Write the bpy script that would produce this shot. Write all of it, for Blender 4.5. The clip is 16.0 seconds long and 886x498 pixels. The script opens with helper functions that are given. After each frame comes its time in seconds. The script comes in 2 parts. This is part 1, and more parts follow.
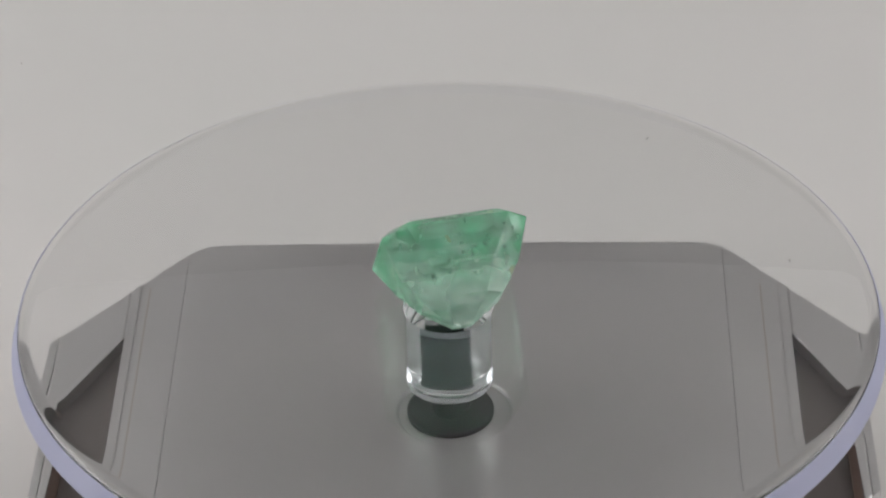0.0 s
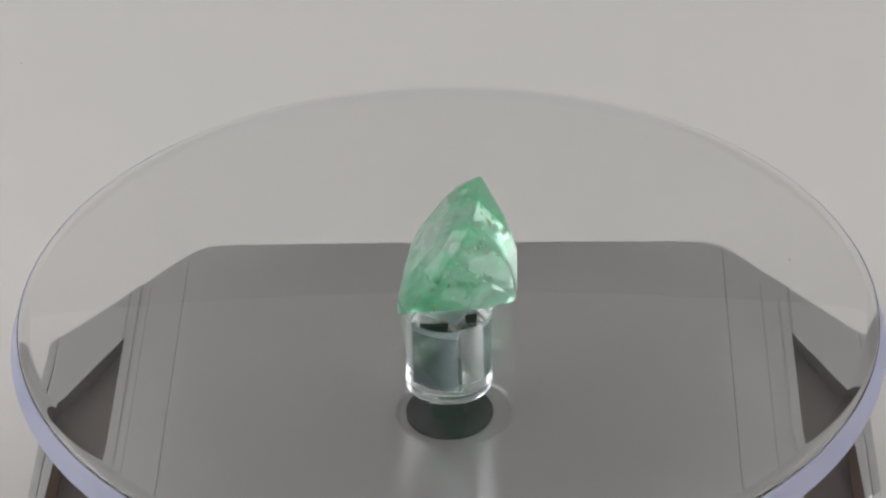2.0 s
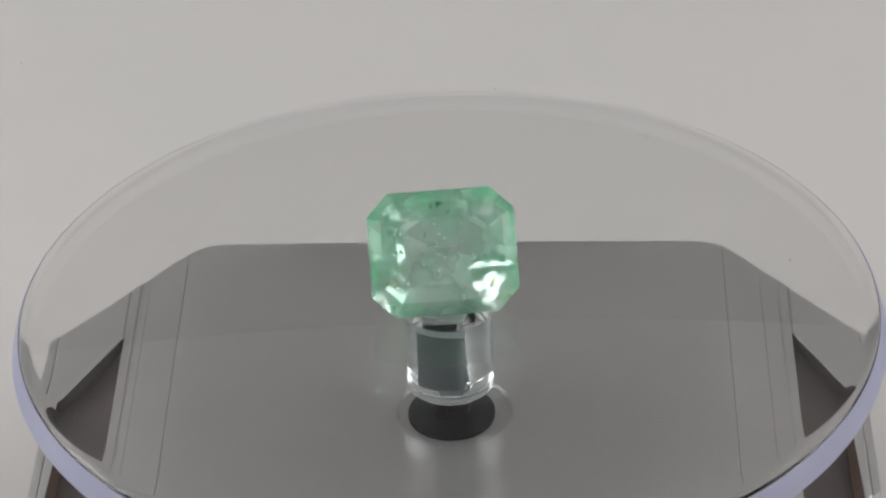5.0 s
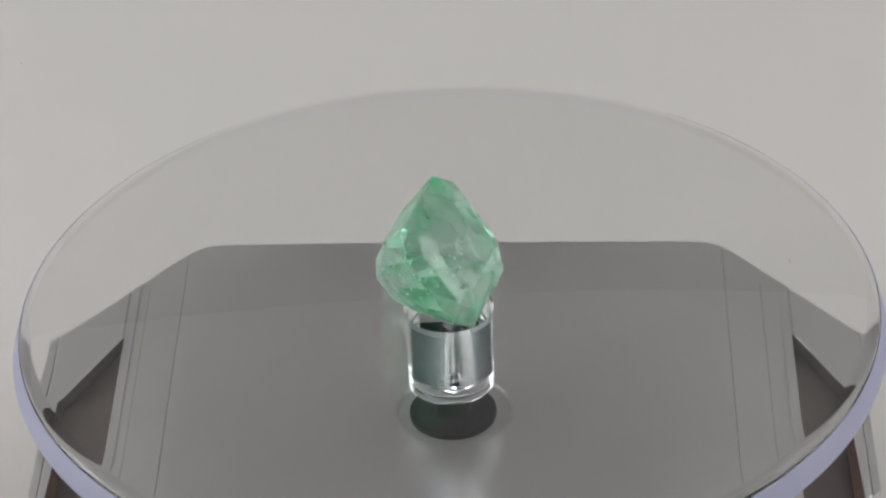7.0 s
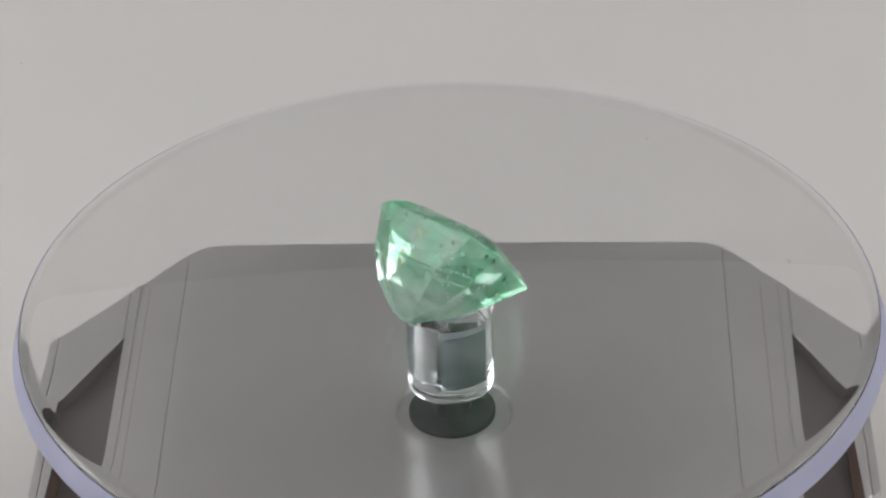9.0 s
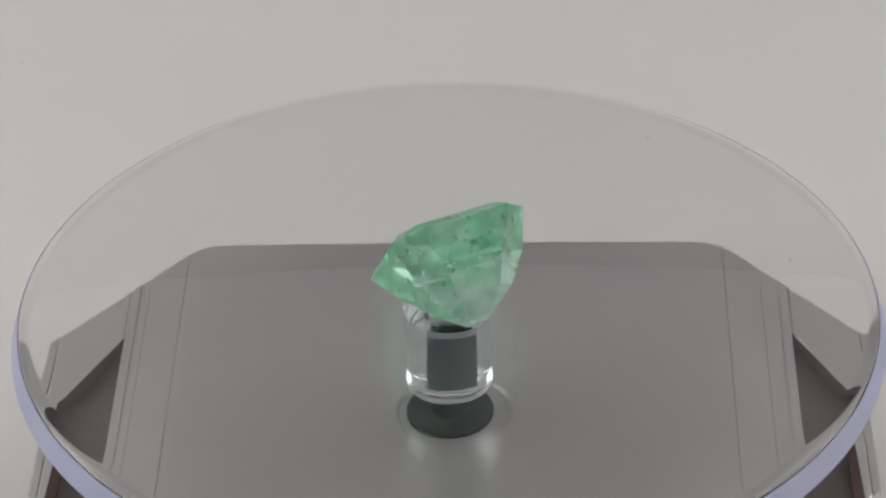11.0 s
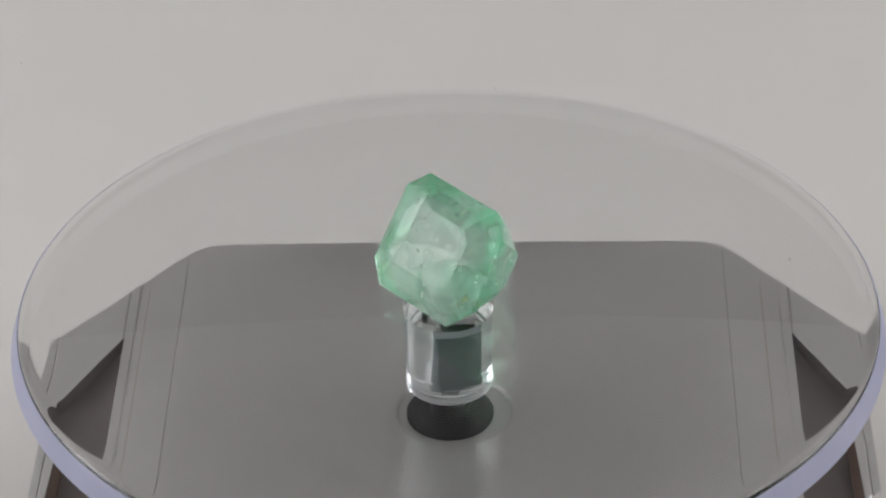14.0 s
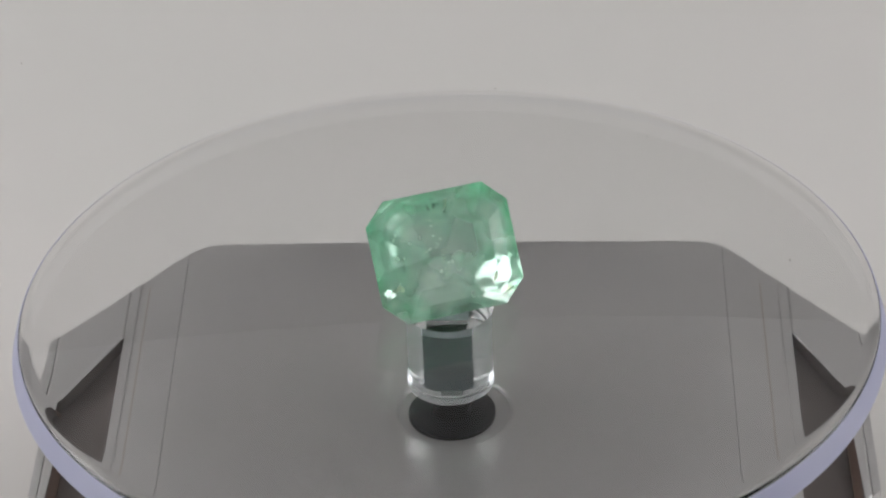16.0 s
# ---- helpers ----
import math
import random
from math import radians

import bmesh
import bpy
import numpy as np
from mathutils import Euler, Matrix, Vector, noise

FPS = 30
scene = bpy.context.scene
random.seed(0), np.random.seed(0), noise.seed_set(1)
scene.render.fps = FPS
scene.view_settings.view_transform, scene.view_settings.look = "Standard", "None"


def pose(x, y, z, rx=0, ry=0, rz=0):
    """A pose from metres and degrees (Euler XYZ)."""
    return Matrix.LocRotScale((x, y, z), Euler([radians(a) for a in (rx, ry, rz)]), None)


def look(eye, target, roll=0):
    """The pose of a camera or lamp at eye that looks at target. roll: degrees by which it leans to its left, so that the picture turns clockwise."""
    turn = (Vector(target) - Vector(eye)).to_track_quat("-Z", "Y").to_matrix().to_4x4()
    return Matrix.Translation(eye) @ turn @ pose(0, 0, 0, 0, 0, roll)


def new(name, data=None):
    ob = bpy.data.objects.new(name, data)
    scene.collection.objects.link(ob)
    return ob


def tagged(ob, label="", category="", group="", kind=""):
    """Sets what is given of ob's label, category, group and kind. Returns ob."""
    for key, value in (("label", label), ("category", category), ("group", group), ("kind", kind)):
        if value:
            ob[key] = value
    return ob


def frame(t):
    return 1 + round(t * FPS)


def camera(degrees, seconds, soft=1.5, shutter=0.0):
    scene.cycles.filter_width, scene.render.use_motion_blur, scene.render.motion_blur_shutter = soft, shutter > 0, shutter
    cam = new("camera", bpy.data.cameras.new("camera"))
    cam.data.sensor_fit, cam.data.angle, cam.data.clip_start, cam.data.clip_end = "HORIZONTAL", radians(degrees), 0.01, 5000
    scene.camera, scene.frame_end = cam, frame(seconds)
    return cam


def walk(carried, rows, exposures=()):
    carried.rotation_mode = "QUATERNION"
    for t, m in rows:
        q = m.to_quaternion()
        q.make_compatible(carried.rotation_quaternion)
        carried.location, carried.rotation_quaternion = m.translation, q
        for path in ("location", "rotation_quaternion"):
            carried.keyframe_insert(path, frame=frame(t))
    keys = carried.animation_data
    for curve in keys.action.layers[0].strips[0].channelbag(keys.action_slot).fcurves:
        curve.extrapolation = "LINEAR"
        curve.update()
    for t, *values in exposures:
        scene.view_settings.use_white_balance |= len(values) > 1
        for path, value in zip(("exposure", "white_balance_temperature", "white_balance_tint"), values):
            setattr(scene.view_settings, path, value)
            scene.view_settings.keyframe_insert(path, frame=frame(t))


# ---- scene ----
cam = camera(15.895, 16.0, soft=2.3)
EYE = Vector((0.0, -0.301933, 0.205338))
VIEW = Vector((-0.00113954, 0.8344893, -0.55102297))
walk(cam, [(0.0, look(EYE, EYE + VIEW, -1.708)), (16.0, look(EYE, EYE + VIEW, -1.708))], exposures=[(0.0, 0.0), (16.0, 0.0)])
scene.view_settings.exposure = 0.0

MM = 0.001
PERIOD = 10.6056            # seconds for one turn of the disc
LEAN_X, LEAN_Y = -0.00537, 0.01193   # the disc sits a little askew on its spindle
DISC_R, DISC_T = 50.25 * MM, 4.4 * MM
HUB_R = 5.2 * MM             # the stem where it leaves the disc
SKEW = radians(-7.5)          # turn of the square socket in the stem
BASE_Z = -18.2 * MM           # top of the motor housing
TABLE_Z = -46 * MM

# ---- world and light ----
world = bpy.data.worlds.new("room")
scene.world = world
world.use_nodes = True
bg = world.node_tree.nodes["Background"]
bg.inputs[0].default_value = (0.62, 0.66, 0.72, 1)
bg.inputs[1].default_value = 0.35


# ---- materials ----
def material(name):
    m = bpy.data.materials.new(name)
    m.use_nodes = True
    t = m.node_tree
    return m, t, t.nodes["Principled BSDF"]


def node(t, kind, **values):
    n = t.nodes.new(kind)
    for key, value in values.items():
        n.inputs[key.replace("_", " ")].default_value = value
    return n


def noise_tex(t, scale, detail=4.0, rough=0.55, space="Object"):
    co = t.nodes.new("ShaderNodeTexCoord")
    n = node(t, "ShaderNodeTexNoise", Scale=scale, Detail=detail, Roughness=rough)
    t.links.new(co.outputs[space], n.inputs["Vector"])
    return n


def ramp(t, source, stops):
    r = t.nodes.new("ShaderNodeValToRGB")
    while len(r.color_ramp.elements) < len(stops):
        r.color_ramp.elements.new(0.5)
    for e, (at, colour) in zip(r.color_ramp.elements, stops):
        e.position, e.color = at, (*colour, 1)
    t.links.new(source, r.inputs[0])
    return r


def varied(name, dark, light, scale, rough, metal=0.0, bump=0.0, bump_scale=2000.0, lo=0.3, hi=0.7, spec=0.5):
    """A surface of two near colours in soft blotches, with fine relief and uneven gloss."""
    m, t, b = material(name)
    n = noise_tex(t, scale)
    r = ramp(t, n.outputs[0], [(lo, dark), (hi, light)])
    t.links.new(r.outputs[0], b.inputs["Base Color"])
    b.inputs["Metallic"].default_value = metal
    fine = noise_tex(t, bump_scale, 3)
    rr = node(t, "ShaderNodeMapRange")
    rr.inputs["To Min"].default_value, rr.inputs["To Max"].default_value = rough * 0.85, min(1, rough * 1.15)
    t.links.new(fine.outputs[0], rr.inputs[0])
    t.links.new(rr.outputs[0], b.inputs["Roughness"])
    b.inputs["Specular IOR Level"].default_value = spec
    if bump:
        bu = node(t, "ShaderNodeBump", Strength=bump, Distance=0.0001)
        t.links.new(fine.outputs[0], bu.inputs["Height"])
        t.links.new(bu.outputs[0], b.inputs["Normal"])
    return m


def clear(name, colour, ior, rough=0.0):
    m, t, b = material(name)
    b.inputs["Base Color"].default_value = (*colour, 1)
    b.inputs["Transmission Weight"].default_value = 1.0
    b.inputs["IOR"].default_value = ior
    b.inputs["Roughness"].default_value = rough
    return m


TABLE = varied("white_paper", (0.705, 0.693, 0.66), (0.76, 0.722, 0.695), 5.0, 0.75, bump=0.05, bump_scale=1500)
PANEL = varied("dim_grey_paint", (0.05, 0.05, 0.053), (0.065, 0.065, 0.07), 6.0, 0.8, bump=0.1, bump_scale=1200)
BOUNCE_WALL = varied("pale_bounce_surface", (0.70, 0.70, 0.71), (0.76, 0.76, 0.77), 6.0, 0.9, bump=0.1, bump_scale=1200)
CEILING = varied("white_paint", (0.72, 0.72, 0.73), (0.78, 0.78, 0.79), 6.0, 0.9, bump=0.1, bump_scale=1200)
GREY = varied("satin_grey_metal", (0.545, 0.530, 0.518), (0.590, 0.574, 0.560), 45.0, 0.29, metal=0.25, spec=1.0, bump=0.03, bump_scale=9000)
SEAM = varied("beige_seam", (0.44, 0.39, 0.35), (0.50, 0.45, 0.41), 300.0, 0.6)
BROWN = varied("brown_plastic", (0.12, 0.075, 0.055), (0.16, 0.1, 0.075), 90.0, 0.45)
DARK = varied("dark_plastic", (0.115, 0.097, 0.09), (0.145, 0.123, 0.114), 70.0, 0.45, bump=0.03, bump_scale=9000)
BLACK = varied("black_plastic", (0.003, 0.003, 0.004), (0.005, 0.005, 0.006), 100.0, 0.3, spec=0.15)
SHAFT = varied("dark_steel", (0.10, 0.12, 0.14), (0.15, 0.172, 0.20), 500.0, 0.2, metal=1.0)
PALE_FILL = varied("pale_grey_fill", (0.60, 0.60, 0.64), (0.68, 0.68, 0.72), 900.0, 0.35)
FRAME = varied("white_frame_paint", (0.76, 0.76, 0.75), (0.8, 0.8, 0.79), 30.0, 0.4)
ACRYLIC = clear("clear_acrylic", (0.985, 0.985, 0.985), 1.49)


def edge_material():
    """Frosted lilac film round the rim of the disc."""
    m, t, b = material("lilac_edge_film")
    out = t.nodes["Material Output"]
    n = noise_tex(t, 60.0, 3)
    bloom = ramp(t, n.outputs[0], [(0.3, (0.62, 0.63, 0.79)), (0.7, (0.72, 0.73, 0.87))])
    t.links.new(bloom.outputs[0], b.inputs["Base Color"])
    b.inputs["Roughness"].default_value = 0.3
    lit = node(t, "ShaderNodeBsdfTranslucent")
    t.links.new(bloom.outputs[0], lit.inputs[0])
    mix = node(t, "ShaderNodeMixShader", Fac=0.45)
    t.links.new(b.outputs[0], mix.inputs[1])
    t.links.new(lit.outputs[0], mix.inputs[2])
    t.links.new(mix.outputs[0], out.inputs[0])
    return m


EDGE = edge_material()
STEM = clear("clear_stem_acrylic", (0.93, 0.975, 1.0), 1.49, 0.0)
SPECK = varied("dust", (0.55, 0.52, 0.49), (0.62, 0.59, 0.55), 3000.0, 0.9)


def glow(name, colour, strength):
    m, t, b = material(name)
    b.inputs["Base Color"].default_value = (0.8, 0.8, 0.8, 1)
    b.inputs["Emission Color"].default_value = (*colour, 1)
    b.inputs["Emission Strength"].default_value = strength
    return m


LIGHT = glow("light_diffuser", (0.985, 0.985, 1.0), 2.86)


def zone(t, at, along, near, far):
    """1 to 0 along a direction of the stone, from one depth to another."""
    co = t.nodes.new("ShaderNodeTexCoord")
    off = t.nodes.new("ShaderNodeVectorMath")
    off.operation = "SUBTRACT"
    off.inputs[1].default_value = at
    t.links.new(co.outputs["Object"], off.inputs[0])
    dot = t.nodes.new("ShaderNodeVectorMath")
    dot.operation = "DOT_PRODUCT"
    dot.inputs[1].default_value = along
    t.links.new(off.outputs[0], dot.inputs[0])
    m = node(t, "ShaderNodeMapRange")
    m.inputs["From Min"].default_value, m.inputs["From Max"].default_value = far, near
    t.links.new(dot.outputs["Value"], m.inputs[0])
    return m.outputs[0]


def gem_material():
    """Pale green stone: clear glassy body with milky veils, greener towards two edges of the girdle."""
    m, t, b = material("green_beryl")
    out = t.nodes["Material Output"]
    middle = (0.00018, 0.00103, 0.00606)
    top = zone(t, middle, (0.146909, -0.549395, 0.822546), 0.0070, 0.0035)
    corner = zone(t, middle, (0.585, 0.522, -0.620), 0.0085, 0.0055)
    east = zone(t, middle, (0.970489, 0.240820, -0.012484), 0.0085, 0.0050)
    west = zone(t, middle, (-0.970489, -0.240820, 0.012484), 0.0085, 0.0058)

    def most(a, b):
        m = t.nodes.new("ShaderNodeMath")
        m.operation = "MAXIMUM"
        t.links.new(a, m.inputs[0])
        t.links.new(b, m.inputs[1])
        return m.outputs[0]

    green = most(most(top, corner), most(east, west))
    patchy = noise_tex(t, 240.0, 2, 0.5)
    spread = t.nodes.new("ShaderNodeMath")
    spread.operation = "MULTIPLY"
    patches = node(t, "ShaderNodeMapRange")
    patches.inputs["From Min"].default_value, patches.inputs["From Max"].default_value = 0.35, 0.62
    t.links.new(patchy.outputs[0], patches.inputs[0])
    t.links.new(green, spread.inputs[0])
    t.links.new(patches.outputs[0], spread.inputs[1])

    def tinted(source, stops, deep):
        r = ramp(t, source, stops)
        mix = t.nodes.new("ShaderNodeMix")
        mix.data_type = "RGBA"
        t.links.new(spread.outputs[0], mix.inputs[0])
        t.links.new(r.outputs[0], mix.inputs[6])
        mix.inputs[7].default_value = (*deep, 1)
        return mix.outputs[2]

    n = noise_tex(t, 150.0, 2, 0.5)
    body = tinted(n.outputs[0], [(0.34, (0.58, 0.99, 0.79)), (0.46, (0.78, 1.0, 0.89)), (0.58, (0.93, 1.0, 0.965))], (0.22, 0.90, 0.52))
    t.links.new(body, b.inputs["Base Color"])
    b.inputs["Transmission Weight"].default_value = 1.0
    b.inputs["IOR"].default_value = 1.57
    b.inputs["Roughness"].default_value = 0.012
    milk = node(t, "ShaderNodeBsdfTranslucent")
    skin = node(t, "ShaderNodeBsdfDiffuse")
    cloud = noise_tex(t, 120.0, 2, 0.5)
    hue = tinted(cloud.outputs[0], [(0.38, (0.50, 1.0, 0.70)), (0.48, (0.62, 1.0, 0.78)), (0.60, (0.76, 1.0, 0.86))], (0.17, 0.94, 0.46))
    t.links.new(hue, milk.inputs[0])
    t.links.new(hue, skin.inputs[0])
    both = node(t, "ShaderNodeMixShader", Fac=0.5)
    t.links.new(milk.outputs[0], both.inputs[1])
    t.links.new(skin.outputs[0], both.inputs[2])
    veil = noise_tex(t, 160.0, 3, 0.5)
    fac = node(t, "ShaderNodeMapRange")
    fac.inputs["From Min"].default_value, fac.inputs["From Max"].default_value = 0.42, 0.66
    fac.inputs["To Min"].default_value, fac.inputs["To Max"].default_value = 0.15, 0.46
    t.links.new(veil.outputs[0], fac.inputs[0])
    mix = t.nodes.new("ShaderNodeMixShader")
    t.links.new(fac.outputs[0], mix.inputs[0])
    t.links.new(b.outputs[0], mix.inputs[1])
    t.links.new(both.outputs[0], mix.inputs[2])
    t.links.new(mix.outputs[0], out.inputs[0])
    return m


GEM = gem_material()
VEIL = clear("white_veil", (0.93, 1.0, 0.95), 1.30, 0.35)
WARM_GLINT = clear("amber_glint", (1.0, 0.80, 0.55), 1.45, 0.3)
FLECK = varied("dark_crystal", (0.008, 0.045, 0.04), (0.025, 0.09, 0.075), 2000.0, 0.3)


# ---- mesh helpers ----
def part(name, bm, mats, parent=None, label="", turn=True):
    me = bpy.data.meshes.new(name)
    if turn:
        bmesh.ops.recalc_face_normals(bm, faces=bm.faces)
    bm.to_mesh(me)
    bm.free()
    for m in mats if isinstance(mats, (list, tuple)) else [mats]:
        me.materials.append(m)
    ob = new(name, me)
    if parent:
        ob.parent = parent
    if label:
        ob["label"] = label
    return ob


def faced(bm, outward):
    """Turns every face so that it looks the way outward(middle) names."""
    bm.normal_update()
    for f in bm.faces:
        if f.normal.dot(outward(f)) < 0:
            f.normal_flip()
    return bm


def smooth(ob, angle=30):
    for f in ob.data.polygons:
        f.use_smooth = True
    ob.data.set_sharp_from_angle(angle=radians(angle))
    return ob


def slab(points, z0, z1, bevel=0.0):
    """A plate of a flat outline between two heights, its edges rounded."""
    bm = bmesh.new()
    low = [bm.verts.new((x, y, z0)) for x, y in points]
    high = [bm.verts.new((x, y, z1)) for x, y in points]
    n = len(points)
    bm.faces.new(low[::-1])
    bm.faces.new(high)
    for i in range(n):
        bm.faces.new((low[i], low[(i + 1) % n], high[(i + 1) % n], high[i]))
    if bevel:
        es = [e for e in bm.edges if all(abs(v.co.z - z1) < 1e-9 for v in e.verts)]
        bmesh.ops.bevel(bm, geom=es, offset=bevel, segments=3, profile=0.5, affect="EDGES")
    return bm


def lathe(profile, n=96, closed=False):
    """Turns a line of (radius, height) round the upright axis."""
    bm = bmesh.new()
    rings = []
    for r, z in profile:
        if r < 1e-9:
            rings.append([bm.verts.new((0, 0, z))] * n)
        else:
            rings.append([bm.verts.new((r * math.cos(2 * math.pi * i / n), r * math.sin(2 * math.pi * i / n), z)) for i in range(n)])
    pairs = list(zip(rings, rings[1:])) + ([(rings[-1], rings[0])] if closed else [])
    for a, b in pairs:
        for i in range(n):
            vs = []
            for v in (a[i], a[(i + 1) % n], b[(i + 1) % n], b[i]):
                if v not in vs:
                    vs.append(v)
            if len(vs) > 2:
                bm.faces.new(vs)
    return bm


def fillet(points, which, radius, steps=6):
    """Rounds the corners named in which."""
    out = []
    n = len(points)
    for i, p in enumerate(points):
        if i not in which:
            out.append(p)
            continue
        p, a, b = Vector(p), Vector(points[i - 1]), Vector(points[(i + 1) % n])
        u, v = (a - p).normalized(), (b - p).normalized()
        for k in range(steps + 1):
            s = k / steps
            out.append(tuple(p + u * radius * (1 - s) ** 2 + v * radius * s ** 2))
    return out


def wall(name, points, z0, z1, mat, label, category):
    return tagged(part(name, slab(points, z0, z1), mat), label, category, kind="structure")


# ---- the table and the booth round it; pale side and front walls added as fill ----
wall("ground", [(-0.75, -0.75), (0.75, -0.75), (0.75, 0.735), (-0.75, 0.71)], TABLE_Z - 0.02, TABLE_Z, TABLE, "plain white paper-covered table top", "table top")
# unseen pale walls west, east and south: reflectors that brighten stone and stem
wall("wall_west", [(-0.78, -0.75), (-0.752, -0.75), (-0.752, 0.735), (-0.78, 0.71)], TABLE_Z - 0.02, 0.50, BOUNCE_WALL, "unseen pale side wall added to bounce light", "wall")
wall("wall_east", [(0.752, -0.75), (0.78, -0.75), (0.78, 0.735), (0.752, 0.735)], TABLE_Z - 0.02, 0.50, BOUNCE_WALL, "unseen pale side wall added to bounce light", "wall")
wall("wall_north", [(-0.78, 0.737), (0.78, 0.737), (0.78, 0.76), (-0.78, 0.76)], TABLE_Z - 0.02, 0.50, PANEL, "dim grey back wall of the booth", "wall")
wall("wall_south", [(-0.78, -0.78), (0.78, -0.78), (0.78, -0.752), (-0.78, -0.752)], TABLE_Z - 0.02, 0.50, BOUNCE_WALL, "unseen pale front wall added to bounce light", "wall")
wall("ceiling", [(-0.78, -0.78), (0.78, -0.78), (0.78, 0.76), (-0.78, 0.76)], 0.502, 0.515, CEILING, "white ceiling of the booth", "ceiling")


def paper():
    """Unseen white paper curl against the back wall, added to keep the disc edge pale."""
    bm = bmesh.new()
    line = [(0.385 + 0.34 * math.sin(a), TABLE_Z + 0.0015 + 0.34 * (1 - math.cos(a))) for a in [math.pi / 2 * i / 12 for i in range(13)]]
    grid = [[bm.verts.new((x, y, z)) for x in (-0.74, 0.0, 0.74)] for y, z in line]
    for a, b in zip(grid, grid[1:]):
        for i in range(2):
            bm.faces.new((a[i], a[i + 1], b[i + 1], b[i]))
    ob = smooth(part("backdrop", bm, TABLE), 60)
    so = ob.modifiers.new("thickness", "SOLIDIFY")
    so.thickness, so.offset = 0.0006, 0
    return tagged(ob, "unseen white paper curve added at the back wall to bounce light", "backdrop", kind="structure")


paper()


def light_panel(hx, hy, glow_material, where, label):
    """A flat light with a frame, that shines down its own axis."""
    top = new("light_panel")
    part("diffuser", slab([(-hx, -hy), (hx, -hy), (hx, hy), (-hx, hy)], -0.012, -0.006), glow_material, top, "glowing white diffuser")
    for x0, y0, x1, y1 in ((-hx - .012, -hy - .012, hx + .012, -hy), (-hx - .012, hy, hx + .012, hy + .012), (-hx - .012, -hy, -hx, hy), (hx, -hy, hx + .012, hy)):
        part("frame", slab([(x0, y0), (x1, y0), (x1, y1), (x0, y1)], -0.016, 0.012), FRAME, top, "white painted frame")
    top.matrix_basis = where
    return tagged(top, label, "lamp", group="side lights of the booth")


for side in (1, -1):
    eye = Vector((0.55 + 0.10 if side > 0 else -0.55, 0.03, 0.3))
    light_panel(0.26, 0.18, LIGHT, look(eye, (0, 0.0, 0)), "flat cool white light panel at the booth side")

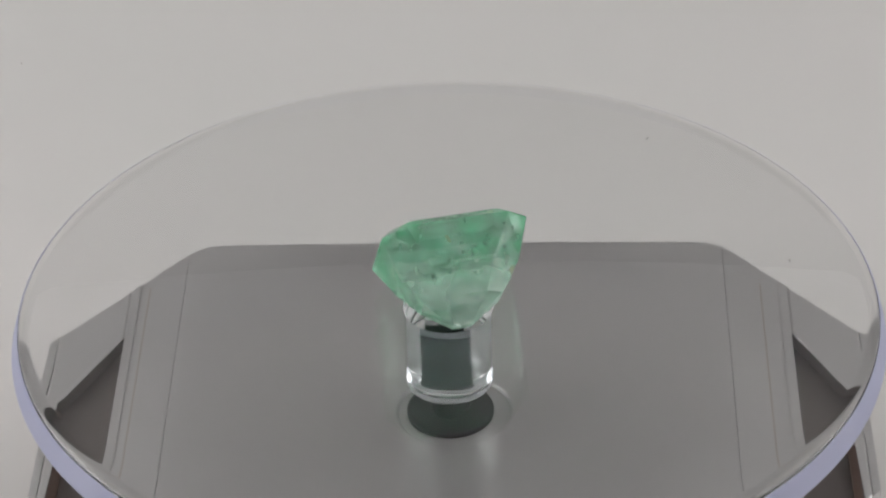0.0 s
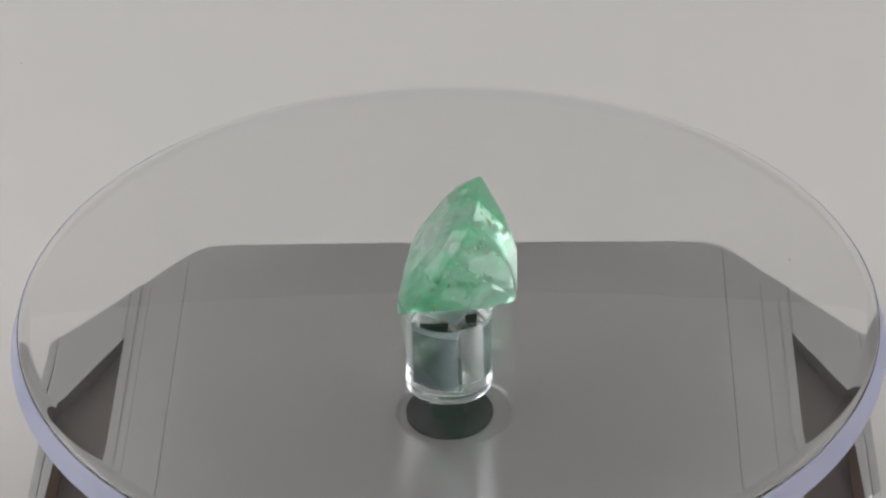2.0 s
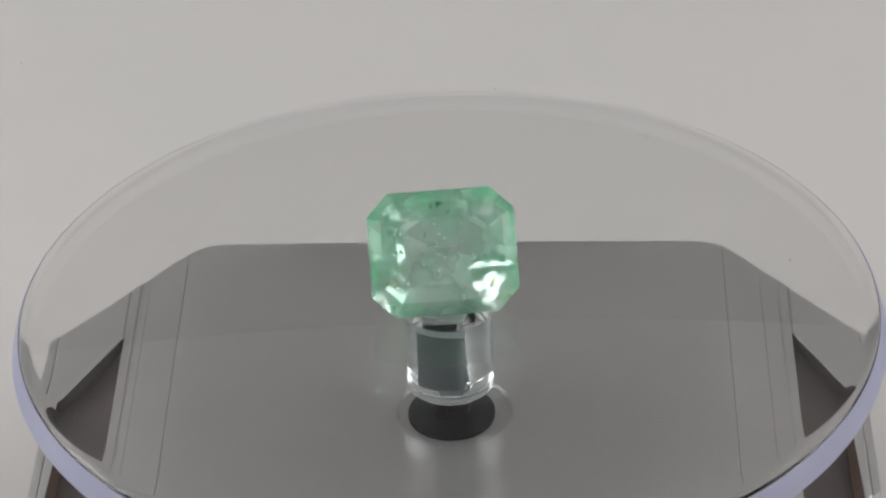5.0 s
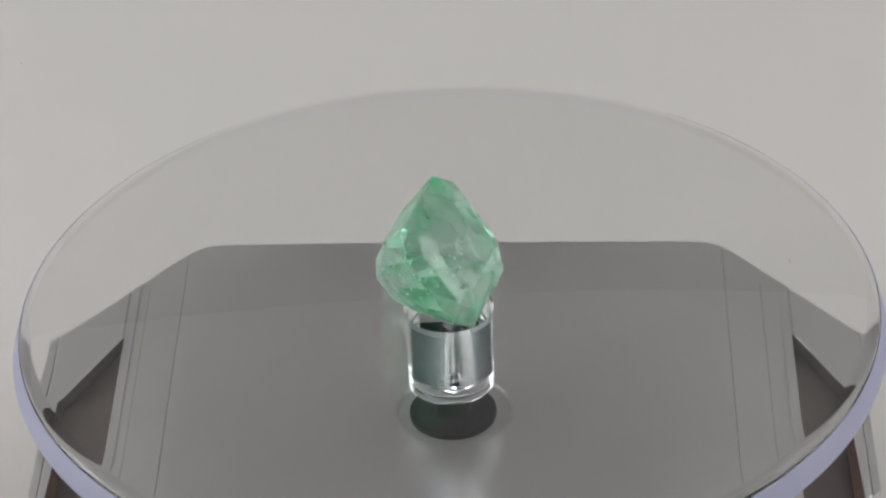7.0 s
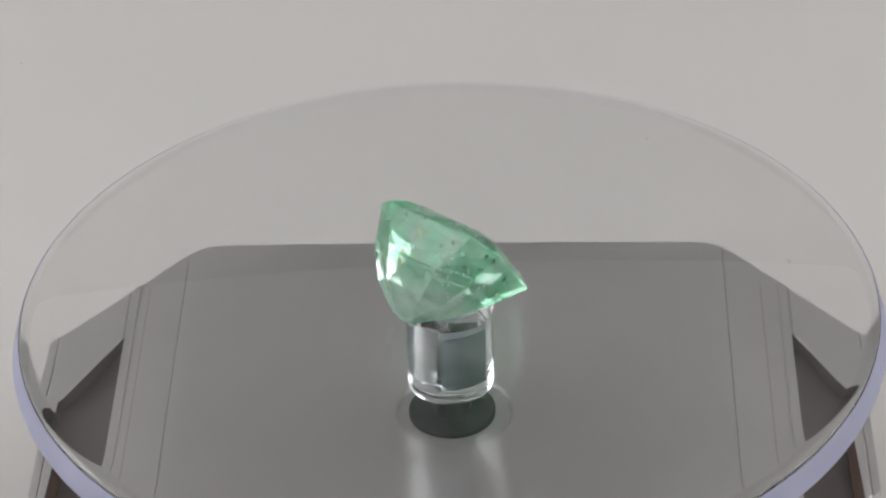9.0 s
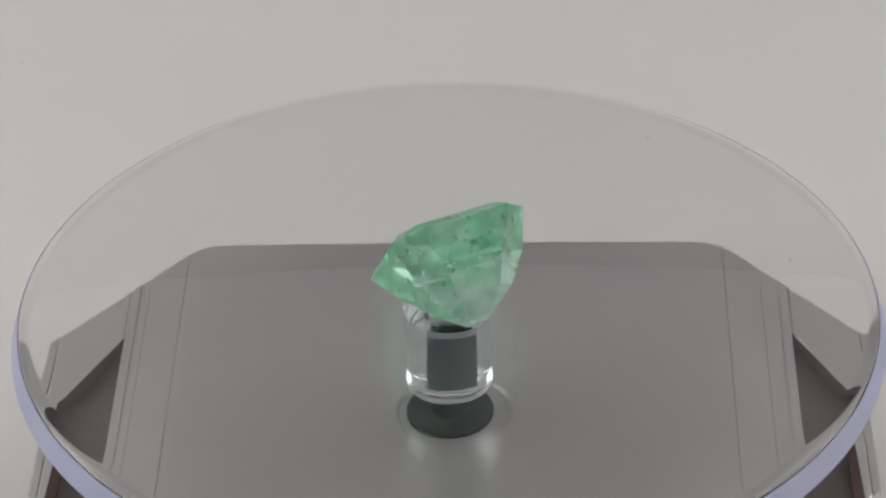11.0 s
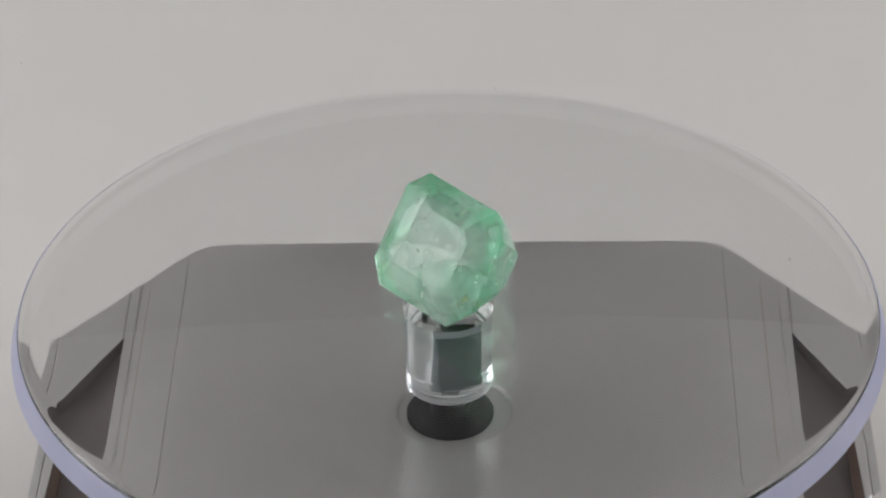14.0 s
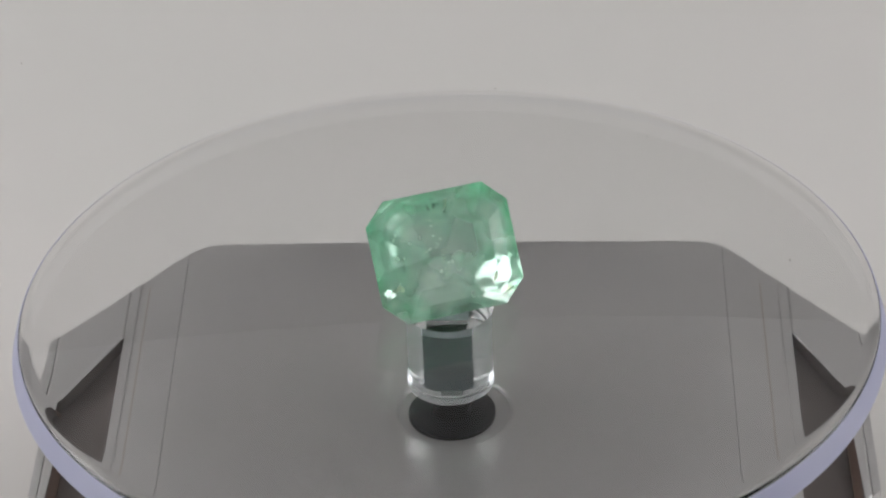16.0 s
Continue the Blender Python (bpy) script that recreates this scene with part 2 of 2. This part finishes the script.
# ---- the motor housing under the disc ----
def housing():
    top = new("motor_housing")
    top.location = (0.4 * MM, 0, 0)
    top.rotation_euler = (0, 0, radians(-2.08))
    back, flat, side, knee = 33.85, 32.0, 48.9, 13.9

    def end(x):
        x = abs(x)
        fall = back - (x - flat) * (back - knee) / (side - flat)
        return -0.8 * math.log(math.exp(-back / 0.8) + math.exp(-fall / 0.8))

    def mm(points):
        return [(x * MM, y * MM) for x, y in points]

    outline = fillet([(side, -knee), (side, knee), (flat, back), (-flat, back), (-side, knee), (-side, -knee), (-flat, -back), (flat, -back)], range(8), 2.2)
    floor = BASE_Z - 1.7 * MM
    part("body", slab(mm([(x * 0.995, y * 0.995) for x, y in outline]), TABLE_Z + 0.001, floor, 0.2 * MM), DARK, top, "dark brown-grey plastic body")

    # middle plate with the round well
    bm = bmesh.new()
    n, hw, hb = 128, 33.0, 33.85
    inner, outer = [], []
    angles = [2 * math.pi * i / n for i in range(n)]
    corner = math.atan2(hb, hw)
    for a in angles:
        for s in (corner, math.pi - corner, math.pi + corner, 2 * math.pi - corner):
            if abs(a - s) < math.pi / n:
                a = s
        c, s = math.cos(a), math.sin(a)
        k = min(hw / max(abs(c), 1e-9), hb / max(abs(s), 1e-9))
        inner.append((6.5 * c, 6.5 * s))
        x, y = k * c - 0.5, k * s
        outer.append((x, max(-end(x), min(end(x), y))))
    z1, z0 = BASE_Z, floor
    rings = [[bm.verts.new((x * MM, y * MM, z)) for x, y in pts] for pts, z in ((inner, z0), (inner, z1 - 0.4 * MM), ([(x * 1.03, y * 1.03) for x, y in inner], z1 - 0.15 * MM), ([(x * 1.06, y * 1.06) for x, y in inner], z1 - 0.04 * MM), ([(x * 1.10, y * 1.10) for x, y in inner], z1), (outer, z1), (outer, z0))]
    for a, b in zip(rings, rings[1:]):
        for i in range(n):
            bm.faces.new((a[i], a[(i + 1) % n], b[(i + 1) % n], b[i]))
    smooth(part("top_plate", bm, GREY, top, "smooth grey plastic top plate"), 40)

    for s in (1, -1):
        def strip(name, xa, xb, dz, mat, label=""):
            xs = [xa + (xb - xa) * i / 5 for i in range(6)]
            pts = [(s * x, -end(x)) for x in xs] + [(s * x, end(x)) for x in xs[::-1]]
            part(name, slab(mm(pts), floor, BASE_Z + dz * MM, 0.03 * MM), mat, top, label)
        strip("ledge", 33.06 - 0.5 * s, 36.9 - 0.5 * s, -0.05, GREY)
        strip("groove", 36.9 - 0.5 * s, 38.9, -0.14, GREY, "shallow grey groove")
        strip("rib", 38.9, 40.0, -0.02, GREY)
        strip("outer_edge", 47.94, side - 0.02, -0.06, GREY, "pale grey outer edge")
        # rim round the side pocket
        pts = [(40.002, end(40.0)), (40.002, 14.8), (46.1, 2.6), (46.75, 1.9), (46.75, -end(46.75)), (47.9, -end(47.9)), (47.9, end(47.9))]
        rim = fillet([(s * x, y) for x, y in pts], (2,), 0.6)
        bm = slab(mm(rim), floor, BASE_Z + 0.02 * MM, 0.3 * MM)
        for f in bm.faces:
            mid = f.calc_center_median()
            if abs(f.normal.z) < 0.3 and abs(mid.x) < 47.2 * MM and mid.y < 14.7 * MM:
                f.material_index = 1
        part("rim", bm, [GREY, DARK], top, "grey rim with a dark inner wall")
        # brown slope at the foot of the rim
        bm = bmesh.new()
        ends = [[bm.verts.new((s * x * MM, y * MM, z)) for x, z in ((46.748, BASE_Z - 0.16 * MM), (45.95, floor + 0.5 * MM), (45.95, floor), (46.748, floor))] for y in (1.7, -16.5)]
        for i in range(4):
            bm.faces.new((ends[0][i], ends[0][(i + 1) % 4], ends[1][(i + 1) % 4], ends[1][i]))
        bm.faces.new(ends[0])
        bm.faces.new(ends[1])
        part("slope", bm, BROWN, top, "brown plastic slope")
        line = [(37.3 - 0.5 * s, 25.0), (37.3 - 0.5 * s, -19.0)]
        wide = [(x - 0.1, y) for x, y in line] + [(x + 0.1, y) for x, y in line[::-1]]
        part("seam", slab(mm([(s * x, y) for x, y in wide]), BASE_Z - 0.3 * MM, BASE_Z - 0.11 * MM), SEAM, top, "thin beige seam line")
    part("well_floor", lathe([(0, BASE_Z - 0.45 * MM), (6.49 * MM, BASE_Z - 0.45 * MM), (6.49 * MM, floor), (0, floor)]), GREY, top)
    return tagged(top, "grey plastic motor housing with cut corners and dark side pockets", "motor housing")


housing()


# ---- the clear disc on its stem ----
def turntable():
    top = new("turntable")
    # flat below; the top is very slightly domed and falls away softly towards the edge
    r0, r1, crown, steep = DISC_R - 2.5 * MM, DISC_R - 0.8 * MM, 1.05 * MM, 0.66
    prof = [(0, 0)]
    for k in range(1, 33):
        d = k / 32
        prof.append((r0 * d, -crown * d * d))
    low, tilt = prof[-1][1], 2 * crown / r0
    for k in range(1, 13):
        d = (r1 - 0.1 * MM - r0) * k / 12
        prof.append((r0 + d, low - tilt * d - (steep - tilt) * d * d / (2 * (r1 - r0))))
    shoulder = prof[-1][1] - 0.12 * MM
    prof += [(r1, shoulder), (DISC_R, -DISC_T + 0.1 * MM), (DISC_R - 0.1 * MM, -DISC_T), (HUB_R, -DISC_T)]

    def out_of_disc(f):
        m = f.calc_center_median()
        if m.to_2d().length > r1 - 0.06 * MM and m.z > -DISC_T + 0.02 * MM:
            return Vector((m.x, m.y, 0))
        return Vector((0, 0, 1 if m.z > -DISC_T + 0.5 * MM else -1))

    smooth(part("disc", faced(lathe(prof, 256), out_of_disc), ACRYLIC, top, "clear round acrylic disc with a falling edge", turn=False), 30)
    a, b = 0.03 * MM, 0.13 * MM
    film = [(r1 + a, shoulder + 0.06 * MM), (r1 + 0.2 * MM, shoulder - 0.12 * MM), (DISC_R + b, -DISC_T + 0.1 * MM), (DISC_R + a, -DISC_T + 0.04 * MM)]
    smooth(part("edge_film", lathe(film, 256, closed=True), EDGE, top, "frosted lilac film round the disc edge"), 40)
    # stem: clear cylinder grown out of the disc, with a square socket
    bm = bmesh.new()
    n, half = 144, 2.42 * MM
    z1, z0, zs = -DISC_T - 0.55 * MM, -14.25 * MM, -13.3 * MM

    def circle(rr, z):
        return [bm.verts.new((rr * math.cos(2 * math.pi * i / n), rr * math.sin(2 * math.pi * i / n), z)) for i in range(n)]

    def square(z):
        out = []
        for i in range(n):
            a = 2 * math.pi * i / n
            q = a - SKEW
            k = half / max(abs(math.cos(q)), abs(math.sin(q)))
            out.append(bm.verts.new((k * math.cos(a), k * math.sin(a), z)))
        return out

    def skin(rings):
        for a, c in zip(rings, rings[1:]):
            for i in range(n):
                bm.faces.new((a[i], a[(i + 1) % n], c[(i + 1) % n], c[i]))

    shell = [circle(r * MM, z) for r, z in ((HUB_R / MM, -DISC_T), (5.12, -DISC_T - 0.45 * MM), (5.06, -DISC_T - 0.9 * MM), (5.03, -DISC_T - 1.1 * MM), (4.98, zs + 0.15 * MM), (4.9, zs + 0.02 * MM), (5.02, zs - 0.1 * MM), (5.02, z0 + 0.15 * MM), (4.85, z0))]
    skin(shell)
    bm.faces.new(shell[-1])
    hole = [square(zs), square(z1)]
    skin(hole)
    bm.faces.new(hole[0])
    bm.faces.new(hole[1])

    def out_of_stem(f):
        m = f.calc_center_median()
        r = m.to_2d().length
        if len(f.verts) > 4:
            return Vector((0, 0, -1 if m.z > z1 - 0.01 * MM or m.z < z0 + 0.01 * MM else 1))
        return Vector((m.x, m.y, 0)) * (1 if r > 4 * MM else -1)

    smooth(part("stem", faced(bm, out_of_stem), STEM, top, "clear acrylic stem with a square socket", turn=False), 25)
    h = 2.3 * MM
    part("shaft", slab([(h * math.sqrt(2) * math.cos(SKEW + math.pi / 4 * k), h * math.sqrt(2) * math.sin(SKEW + math.pi / 4 * k)) for k in (1, 3, 5, 7)], zs + 0.02 * MM, z1 - 1.3 * MM, 0.1 * MM), SHAFT, top, "dark steel square shaft in the stem")
    # pale block added above the shaft, to brighten the dark end of the socket
    h = 2.36 * MM
    part("socket_filler", slab([(h * math.sqrt(2) * math.cos(SKEW + math.pi / 4 * k), h * math.sqrt(2) * math.sin(SKEW + math.pi / 4 * k)) for k in (1, 3, 5, 7)], z1 - 1.28 * MM, z1 - 0.05 * MM, 0.1 * MM), PALE_FILL, top, "pale grey block added to lighten the socket over the shaft end")
    part("axle", lathe([(0, z0 - 0.01 * MM), (2.2 * MM, z0 - 0.01 * MM), (2.2 * MM, BASE_Z - 0.12 * MM), (0, BASE_Z - 0.12 * MM)], 48), BLACK, top, "black axle")
    smooth(part("rotor", lathe([(0, BASE_Z + 0.15 * MM), (3.6 * MM, BASE_Z + 0.15 * MM), (3.75 * MM, BASE_Z + 0.08 * MM), (4.9 * MM, BASE_Z + 0.08 * MM), (5.05 * MM, BASE_Z - 0.02 * MM), (5.05 * MM, BASE_Z - 0.44 * MM), (0, BASE_Z - 0.44 * MM)], 96), BLACK, top, "glossy black rotor"), 30)
    return tagged(top, "round clear acrylic turntable disc on a clear stem", "turntable")


TURNTABLE = turntable()


# ---- the gemstone ----
def gemstone():
    top = new("gemstone")
    ex, ey, n = Vector((0.970489, 0.240820, -0.012484)), Vector((-0.146909, 0.549395, -0.822546)), Vector((-0.191228, 0.800107, 0.568561))
    c, size = Vector((0.182, 1.031, 6.058)), 0.98165

    def ring(x0, x1, y0, y1, cut, d, cy=None):
        """An oblong with cut corners at height d over the girdle."""
        cy = cut if cy is None else cy
        pts = [(x1, y0 + cy), (x1 - cut, y0), (x0 + cut, y0), (x0, y0 + cy), (x0, y1 - cy), (x0 + cut, y1), (x1 - cut, y1), (x1, y1 - cy)]
        return [c + (ex * x + ey * y + n * d) * size for x, y in pts]

    def low(d):
        """The flat underside on which the stone lies."""
        return min(7.22, (5.99 / size + 0.56856 * d) / 0.82255)

    levels = [
        ring(-5.3, 5.4, -3.9, 3.7, 1.3, 1.9),
        ring(-7.0, 7.1, -5.7, 5.6, 1.9, 1.25),
        ring(-8.54, 8.62, -7.30, 7.2, 2.6, 0.12),
        ring(-8.54, 8.62, -7.30, low(-0.12), 2.6, -0.12),
        ring(-7.05, 6.8, -6.0, low(-4.7), 3.3, -4.7, 2.3),
        ring(-5.0, 4.3, -4.0, low(-7.9), 2.0, -7.9, 1.3),
        ring(-1.9, 0.5, -0.75, low(-10.5), 0.1, -10.5),
    ]
    bm = bmesh.new()
    rings = [[bm.verts.new(p * MM) for p in lv] for lv in levels]
    for a, b in zip(rings, rings[1:]):
        for i in range(8):
            bm.faces.new((a[i], a[(i + 1) % 8], b[(i + 1) % 8], b[i]))
    bm.faces.new(rings[0])
    bm.faces.new(rings[-1][::-1])
    bmesh.ops.remove_doubles(bm, verts=bm.verts, dist=1e-6)
    part("stone", bm, GEM, top)
    rng = random.Random(11)

    def spot(x, y, d):
        return (c + (ex * x + ey * y + n * d) * size) * MM

    def flake(name, at, size, thin, mat, label, k=7):
        """A small ragged flake inside the stone, lying at random."""
        bm = bmesh.new()
        turn = Euler([rng.uniform(0, 6.3) for _ in range(3)]).to_matrix()
        pts = [(size * rng.uniform(0.5, 1.1) * math.cos(6.283 * i / k), size * rng.uniform(0.3, 0.8) * math.sin(6.283 * i / k)) for i in range(k)]
        mid = [bm.verts.new(at + turn @ Vector((x, y, 0))) for x, y in pts]
        up, down = bm.verts.new(at + turn @ Vector((0, 0, thin))), bm.verts.new(at + turn @ Vector((0, 0, -thin)))
        for i in range(k):
            bm.faces.new((mid[i], mid[(i + 1) % k], up))
            bm.faces.new((mid[(i + 1) % k], mid[i], down))
        part(name, bm, mat, top, label)

    for i in range(30):
        d = rng.uniform(-6.5, 0.6)
        room = 1 + d / 11
        x, y = rng.uniform(-7, 7) * room, rng.uniform(-6, 3.5) * room
        flake("inclusion", spot(x, y, d), rng.uniform(0.15, 0.5) * MM, 0.03 * MM, VEIL, "milky white crack in the stone")
    # swarms of dark crystals: (middle, spread, how many)
    for x, y, d, wide, count in ((-5.6, -4.0, 0.8, 1.4, 26), (3.6, 3.1, 0.4, 1.1, 12), (5.6, -2.6, 0.3, 0.7, 6), (0.5, 3.4, -0.5, 1.8, 10), (-0.5, -5.7, 0.3, 1.8, 9)):
        for _ in range(count):
            at = spot(x + rng.gauss(0, wide) * 0.7, y + rng.gauss(0, wide) * 0.5, d - abs(rng.gauss(0, 0.5)))
            flake("fleck", at, rng.uniform(0.08, 0.42) * MM, 0.08 * MM, FLECK, "dark crystal in the stone", 5)
    # amber flakes put in as the warm glints of light reflected inside the stone
    for x, y, d in ((-1.2, -5.0, -1.4), (-5.2, 3.6, -2.2), (5.6, 3.0, -2.4)):
        flake("glint_flake", spot(x, y, d), 0.75 * MM, 0.03 * MM, WARM_GLINT, "amber flake standing in for a warm glint in the stone", 8)
    return tagged(top, "pale green cut-corner step-cut emerald lying on the disc", "gemstone")


GEMSTONE = gemstone()


def specks():
    bm = bmesh.new()
    rng = random.Random(4)
    for x, y, r in [(-0.0666, 0.1356, 0.00025), (0.0083, 0.1234, 0.00028), (0.029, 0.0981, 0.00025), (0.0463, 0.0688, 0.0003)]:
        vs = []
        for i in range(7):
            a = 2 * math.pi * i / 7
            k = r * rng.uniform(0.6, 1.2)
            vs.append((x + k * math.cos(a), y + k * math.sin(a)))
        low = [bm.verts.new((px, py, TABLE_Z - 0.00005)) for px, py in vs]
        top = bm.verts.new((x, y, TABLE_Z + 0.0003))
        for i in range(7):
            bm.faces.new((low[i], low[(i + 1) % 7], top))
    return tagged(part("dust", bm, SPECK), "small dark dust specks on the white sheet", "dust", kind="stuff")


specks()


def motions():
    lean = Matrix.Rotation(-LEAN_X, 4, "Y") @ Matrix.Rotation(LEAN_Y, 4, "X")
    disc_rows, gem_rows = [], []
    for i in range(65):
        t = 0.25 * i
        turn = Matrix.Rotation(2 * math.pi * t / PERIOD, 4, "Z")
        disc_rows.append((t, turn @ lean))
        gem_rows.append((t, turn @ lean))
    walk(TURNTABLE, disc_rows)
    walk(GEMSTONE, gem_rows)


motions()
